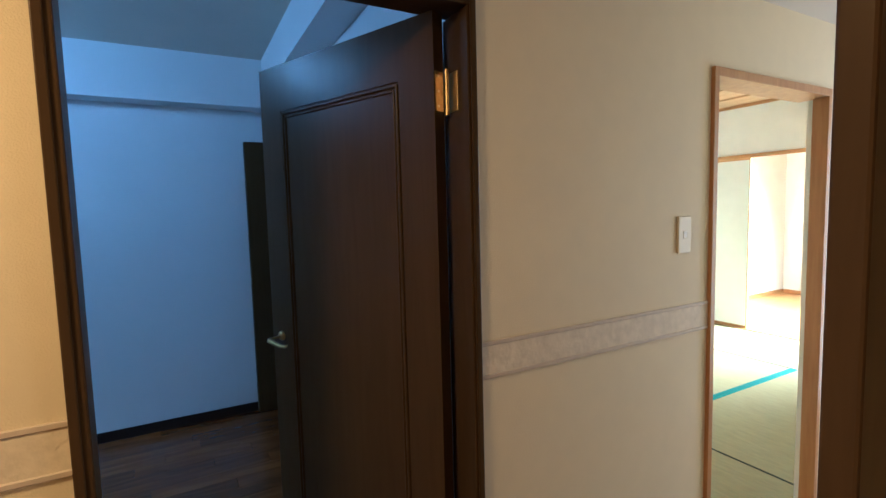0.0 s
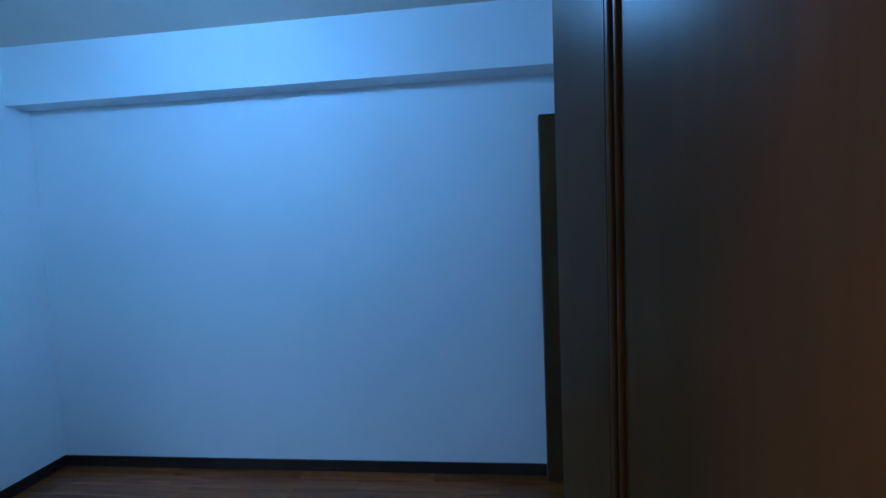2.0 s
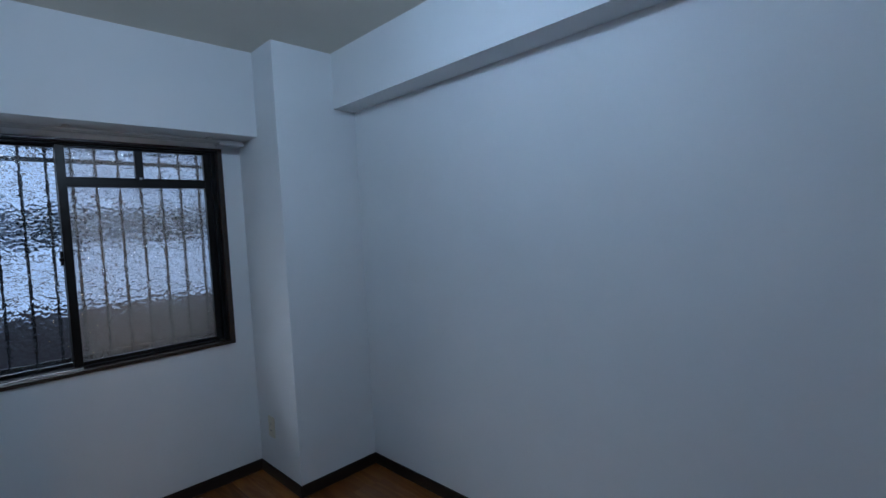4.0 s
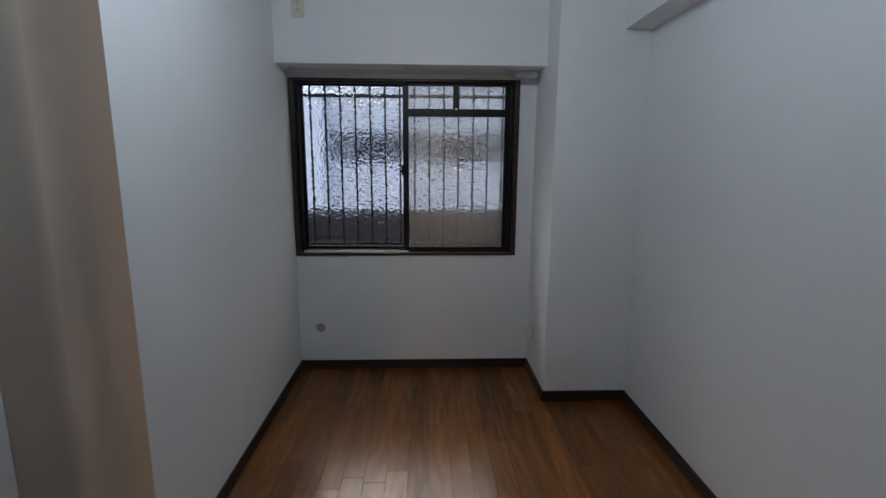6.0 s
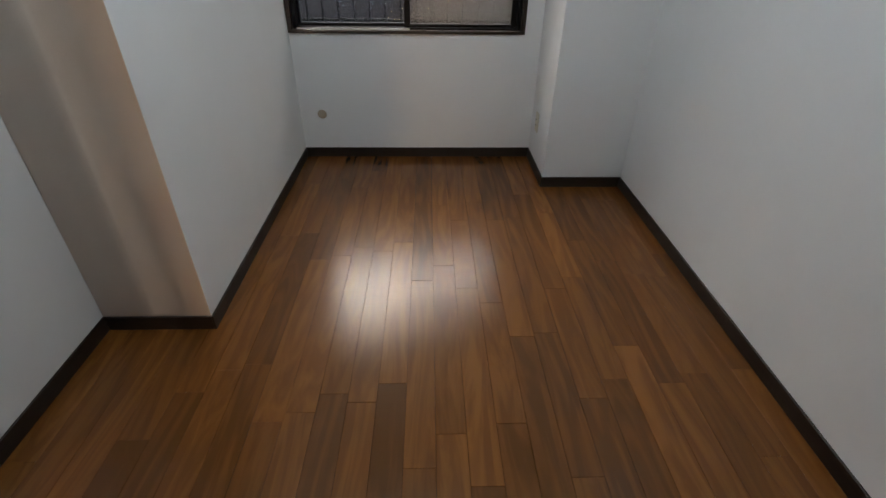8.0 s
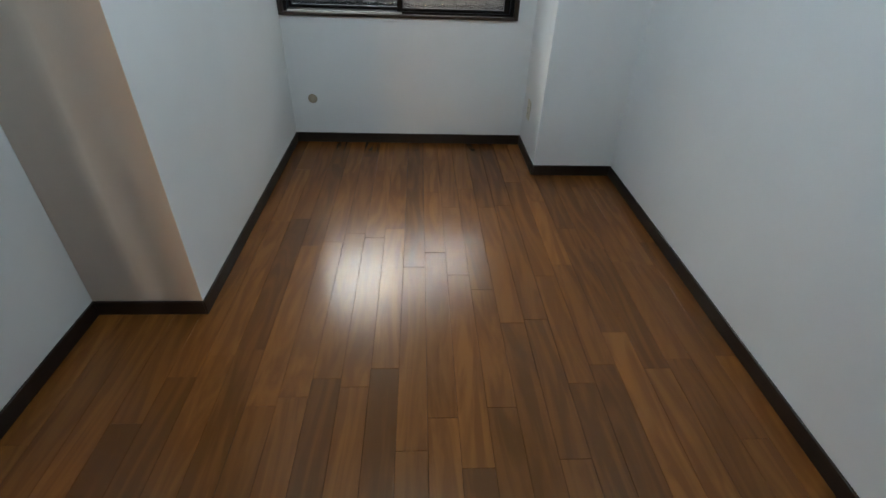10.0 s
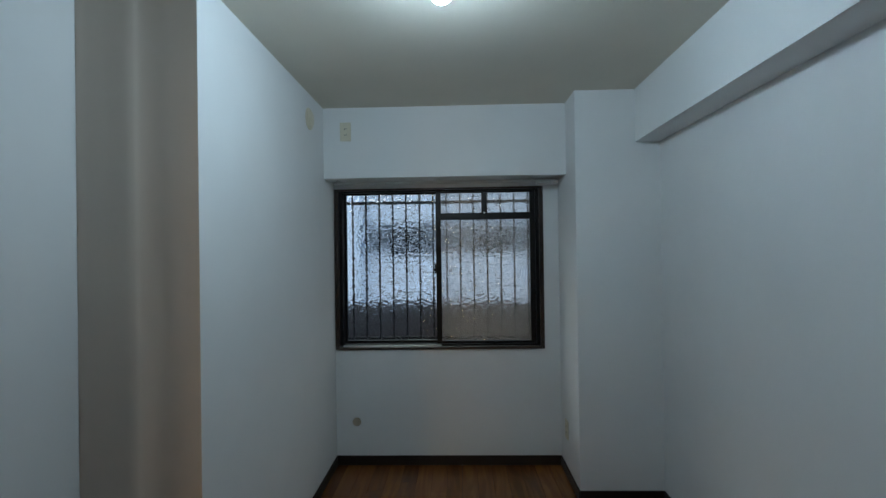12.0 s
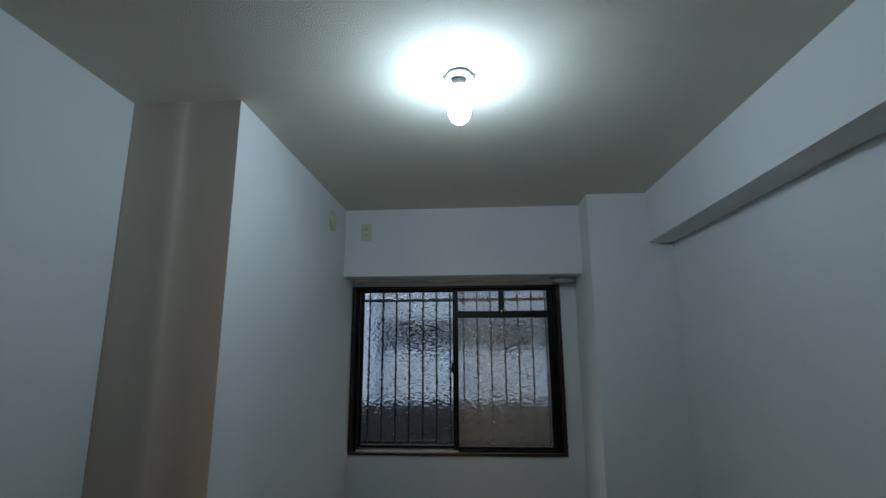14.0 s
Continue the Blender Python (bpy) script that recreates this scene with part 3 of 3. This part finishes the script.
# mats of woven rush with teal cloth edging
for x0, x1, y0, y1, lengthwise in (
        (XW + 0.005, 0.49, -7.30, -5.50, True), (0.49, 1.39, -7.30, -5.50, True), (1.39, 2.29, -7.30, -5.50, True),
        (XW + 0.005, 1.39, -5.50, -4.62, False), (1.39, 2.74, -5.50, -4.62, False),
        (XW + 0.005, 1.20, -8.25, -7.30, False), (1.20, 2.74, -8.25, -7.30, False)):
    m = thing("tatami_mat", (x0, y0, -0.035), "pale green woven rush mat with dark cloth edging", "tatami mat", "tatami mats on the floor")
    w, d = x1 - x0 - 0.003, y1 - y0 - 0.003
    part("rush", box((0.0, 0.0, 0.0), (w, d, 0.034), 0.002, 1), M_TATAMI, m)
    if lengthwise:
        for a in (0.0, w - 0.028):
            part("edging", box((a, 0.0, 0.033), (a + 0.028, d, 0.0365), 0.001, 1), M_HERI, m)
    else:
        for a in (0.0, d - 0.014):
            part("edging", box((0.0, a, 0.033), (w, a + 0.014, 0.0355), 0.001, 1), M_HERI_DARK, m)

# ---- window ----
win = thing("window_1", (0.0, 0.0, 0.0), "dark bronze sliding window with hammered glass in a brown timber frame", "window", kind="structure")
F, FT, FB = 0.026, 0.012, 0.018
frame_ring = (((WX0, -0.014, WZ0), (WX1, 0.075, WZ0 + FB)), ((WX0, -0.014, WZ1 - FT), (WX1, 0.075, WZ1)),
              ((WX0, -0.014, WZ0 + FB), (WX0 + F, 0.075, WZ1 - FT)), ((WX1 - F, -0.014, WZ0 + FB), (WX1, 0.075, WZ1 - FT)))
for a, b in frame_ring:
    part("timber_frame", box(a, b, 0.002), M_FRAMEW, win, "brown wooden frame")
ax0, ax1, az0, az1 = WX0 + F, WX1 - F, WZ0 + FB, WZ1 - FT
A = 0.008
for a, b in (((ax0, 0.02, az0), (ax1, 0.128, az0 + 0.012)), ((ax0, 0.02, az1 - A), (ax1, 0.128, az1)),
             ((ax0, 0.02, az0 + 0.012), (ax0 + 0.022, 0.128, az1 - A)), ((ax1 - 0.022, 0.02, az0 + 0.012), (ax1, 0.128, az1 - A))):
    part("window_frame", box(a, b, 0.0015, 1), M_ALU, win)
part("sill_track", box((ax0 + 0.022, 0.012, az0 - 0.001), (0.735, 0.026, az0 + 0.010), 0.001, 1), M_SILVER, win, "bare silver track")
sx0, sx1, sz0, sz1 = ax0 + 0.022, ax1 - 0.022, az0 + 0.012, az1 - A
MID = 0.722


def sash(x0, x1, y, transom, stile=0.036):
    s = part("sash", boxes(((x0, y - 0.014, sz0), (x0 + stile, y + 0.014, sz1)), ((x1 - 0.036, y - 0.014, sz0), (x1, y + 0.014, sz1)),
                           ((x0 + stile, y - 0.014, sz0), (x1 - 0.036, y + 0.014, sz0 + 0.018)), ((x0 + stile, y - 0.014, sz1 - 0.012), (x1 - 0.036, y + 0.014, sz1)),
                           bevel=0.0015), M_ALU, win)
    a, b, c, d = x0 + stile - 0.002, x1 - 0.034, sz0 + 0.017, sz1 - 0.011
    if not transom:
        p = part("pane", box((a, y - 0.002, c), (b, y + 0.002, d)), M_GLASS, s, "hammered glass pane")
        p.visible_shadow = False
        return s
    zt = d - 0.141
    mid = a + (b - a) * 0.49
    part("transom", box((a, y - 0.016, zt - 0.048), (b, y + 0.016, zt), 0.0015), M_ALU, s)
    part("mullion", box((mid - 0.018, y - 0.016, zt), (mid + 0.018, y + 0.016, d), 0.0015), M_ALU, s)
    part("catch", box((mid - 0.004, y - 0.022, zt - 0.006), (mid + 0.008, y - 0.014, zt + 0.004), 0.001), M_SILVER, s)
    for q, r, u, v in ((a, b, c, zt - 0.046), (a, mid - 0.012, zt - 0.002, d), (mid + 0.012, b, zt - 0.002, d)):
        p = part("pane", box((q, y - 0.002, u), (r, y + 0.002, v)), M_GLASS, s, "hammered glass pane")
        p.visible_shadow = False
    return s


sash(sx0, MID + 0.018, 0.092, False, 0.016)
sash(MID - 0.018, sx1, 0.056, True)
lock = part("crescent_lock", boxes(((MID - 0.030, 0.060, 1.315), (MID - 0.012, 0.080, 1.385)), ((MID - 0.036, 0.046, 1.335), (MID - 0.016, 0.062, 1.352)), bevel=0.003), M_ALU, win, "dark crescent lock")
net = thing("insect_screen", (0.0, 0.0, 0.0), "brownish insect screen behind one half of the window", "screen")
part("mesh", box((MID + 0.01, 0.1185, sz0), (sx1, 0.1195, sz1)), M_NET, net)
part("frame_bar", box((MID - 0.008, 0.114, sz0), (MID + 0.012, 0.124, sz1), 0.001, 1), M_ALU, net)

# security grille outside
gr = thing("window_grille", (0.0, 0.17, 0.0), "dark steel security grille of upright bars outside the window", "grille")
for i in range(16):
    x = -0.0058 + i * 0.0978
    part("bar", box((x - 0.006, -0.006, 0.74), (x + 0.006, 0.006, 1.98), 0.0015, 1), M_BARS, gr)
for z in (0.842, 1.828):
    part("cross_bar", box((-0.06, 0.006, z - 0.011), (1.50, 0.020, z + 0.011), 0.0015, 1), M_BARS, gr)

# curtain rail under the bulkhead
cr = thing("curtain_rail", (0.0, 0.0, 0.0), "thin silver double curtain rail under the bulkhead", "curtain rail")
part("rail", box((0.03, -0.075, 1.926), (1.515, -0.060, 1.938), 0.002), M_SILVER, cr)
part("rail", box((0.03, -0.125, 1.926), (1.515, -0.110, 1.938), 0.002), M_SILVER, cr)
for x in (0.05, 0.72, 1.33):
    part("bracket", box((x, -0.130, 1.938), (x + 0.022, -0.055, 1.948), 0.001), M_SILVER, cr)
part("end_stop", box((1.39, -0.130, 1.912), (1.525, -0.056, 1.927), 0.003), M_SILVER, cr)

# ---- ceiling lamp ----
lp = thing("ceiling_lamp", (0.814, -1.846, H), "white ceiling socket with a lit bare bulb", "ceiling lamp")
part("rosette", lathe([(0.0, 0.0), (0.042, 0.0), (0.044, -0.005), (0.043, -0.012), (0.037, -0.017), (0.026, -0.019), (0.0, -0.0245)], 36), M_WHITEP, lp, "round white ceiling socket", True)
part("ring", lathe([(0.026, -0.0170), (0.029, -0.0170), (0.029, -0.0205), (0.026, -0.0205)], 36), M_STEEL, lp, "thin socket ring", True)
for sgn in (1, -1):
    part("ear", boxes(((sgn * 0.041, -0.007, -0.012), (sgn * 0.056, 0.007, -0.004)), ((sgn * 0.047, -0.005, -0.021), (sgn * 0.054, 0.005, -0.010)), bevel=0.0015), M_STEEL, lp, "small steel fixing ear")
part("holder", lathe([(0.0, -0.0245), (0.021, -0.0245), (0.021, -0.046), (0.016, -0.052), (0.0, -0.052)], 28), M_WHITEP, lp, "white lamp holder", True)
part("bulb", lathe([(0.0, -0.0525), (0.015, -0.0525), (0.019, -0.064), (0.028, -0.084), (0.036, -0.105), (0.039, -0.128), (0.036, -0.150), (0.027, -0.167), (0.014, -0.177), (0.0, -0.180)], 28), M_BULB, lp, "glowing white bulb", True)


# ---- wall fittings ----
def outlet(place, turn, label, slots):
    o = thing("wall_outlet", place, label, "outlet", turn=turn)
    part("plate", box((-0.035, -0.007, -0.060), (0.035, 0.0, 0.060), 0.0025), M_PLASTIC, o)
    part("insert", box((-0.014, -0.009, -0.038), (0.014, -0.006, 0.038), 0.001), M_PLASTIC, o)
    for x, z in slots:
        part("slot", box((x - 0.0015, -0.0096, z - 0.005), (x + 0.0015, -0.0088, z + 0.005)), M_SLOT, o)
    return o


outlet((0.145, BH, 2.245), 0, "ivory wall outlet plate on the bulkhead", [(-0.005, 0.018), (0.005, 0.018), (-0.005, -0.02), (0.005, -0.02)])
outlet((PX, -0.172, 0.305), -90, "ivory wall outlet plate low on the pillar", [(-0.005, 0.018), (0.005, 0.018), (-0.005, -0.02), (0.005, -0.02)])
vent = thing("air_vent_cover", (0.0, -0.545, 2.25), "round cream air vent cover on the wall", "vent cover")
part("flange", lathe([(0.0, 0.0), (0.062, 0.0), (0.064, 0.004), (0.058, 0.010), (0.0, 0.010)], 40, pose(0, 0, 0, 0, 90, 0)), M_PLASTIC, vent, smooth=True)
part("cap", lathe([(0.0, 0.0095), (0.046, 0.0095), (0.047, 0.016), (0.040, 0.020), (0.0, 0.022)], 40, pose(0, 0, 0, 0, 90, 0)), M_PLASTIC, vent, smooth=True)
blank = thing("blank_cover", (0.141, 0.0, 0.297), "small round tan cover low on the wall", "cover plate")
part("disc", lathe([(0.0, 0.0), (0.029, 0.0), (0.030, 0.003), (0.026, 0.007), (0.0, 0.009)], 32, pose(0, 0, 0, 90, 0, 0)), M_TAN, blank, smooth=True)

# ---- outside the window ----
structure("ground", box((-300, 2.2, -6.3), (300, 600, -6.0)), M_GROUND, "grey asphalt ground", "ground")
structure("gallery_floor", box((-6, 0.13, -0.2), (8, 2.1, -0.06)), M_CONC, "grey concrete access gallery floor", "floor")
structure("gallery_parapet", box((-6, 1.95, -0.2), (8, 2.1, 0.90), 0.01), M_CONC, "dark grey concrete parapet", "parapet")
structure("gallery_ceiling", box((-6, 0.13, 2.62), (8, 2.1, 2.7)), M_FACADE, "pale concrete gallery ceiling", "ceiling")
# facade wall in shade, given the darker grey instead of M_FACADE
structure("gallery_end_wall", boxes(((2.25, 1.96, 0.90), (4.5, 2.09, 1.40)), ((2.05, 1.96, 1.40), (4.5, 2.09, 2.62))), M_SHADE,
          "stepped screen wall on the gallery parapet, coloured grey as if in shade", "wall")
structure("outer_wall_west", box((-6, 0.0, -0.2), (XH, 0.13, 2.7)), M_FACADE, "pale outside wall", "wall")
structure("outer_wall_east", box((W + 0.12, 0.0, -0.2), (8, 0.13, 2.7)), M_FACADE, "pale outside wall", "wall")
structure("roof", box((-2.4, -11.2, 2.7), (8, 2.1, 2.9)), M_CONC, "concrete slab over the flat", "roof")
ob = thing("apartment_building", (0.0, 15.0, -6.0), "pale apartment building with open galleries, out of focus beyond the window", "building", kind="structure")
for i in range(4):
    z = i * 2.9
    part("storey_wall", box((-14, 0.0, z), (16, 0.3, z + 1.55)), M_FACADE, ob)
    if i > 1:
        # invented blocks, added so the glass relief breaks up the bright wall
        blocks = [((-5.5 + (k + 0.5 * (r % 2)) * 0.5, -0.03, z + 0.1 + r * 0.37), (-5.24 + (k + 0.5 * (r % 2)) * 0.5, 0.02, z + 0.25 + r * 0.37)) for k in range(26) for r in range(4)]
        part("contrast_blocks", boxes(*blocks), M_CONC, ob, "added dark grey blocks that give the hammered glass contrast")
    # dark band: shade of the recess is in this wall's colour
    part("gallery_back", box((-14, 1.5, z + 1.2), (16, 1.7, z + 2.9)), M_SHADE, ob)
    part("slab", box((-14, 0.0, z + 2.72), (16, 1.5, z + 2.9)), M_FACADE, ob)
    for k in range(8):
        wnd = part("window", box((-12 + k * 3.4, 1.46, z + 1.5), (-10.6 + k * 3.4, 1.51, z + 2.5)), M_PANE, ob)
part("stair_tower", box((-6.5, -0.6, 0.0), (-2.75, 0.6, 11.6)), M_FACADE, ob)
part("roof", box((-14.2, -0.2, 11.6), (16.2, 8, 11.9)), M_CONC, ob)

# ---- floor planks ----
floor = bpy.data.objects["floor"]
plank_w = 0.0985
made = {}
rng = random.Random(4)
x = XW + 0.001
while x < W - 0.002:
    x1 = min(x + plank_w, W)
    y_end = SHAFT if x1 < 0.0 + 0.02 else 0.0
    y = YS - 0.0 - rng.random() * 0.85
    while y < y_end - 0.01:
        length = rng.choice((0.60, 0.75, 0.909, 0.909))
        if y_end - y - length < 0.25:
            length = y_end - y
        y0, y1 = max(y, YS), min(y + length, y_end)
        y += length
        if y1 - y0 < 0.02:
            continue
        key = (round(x1 - x, 4), round(y1 - y0, 4))
        if key not in made:
            bm = box((0.0004, 0.0003, -0.012), (x1 - x - 0.0004, y1 - y0 - 0.0003, 0.0), 0.0007, 1)
            me = bpy.data.meshes.new("plank")
            bm.to_mesh(me)
            bm.free()
            me.materials.append(M_PLANK)
            made[key] = me
        p = new("plank", made[key])
        p.parent = floor
        p.location = (x, y0, 0.0)
    x = x1
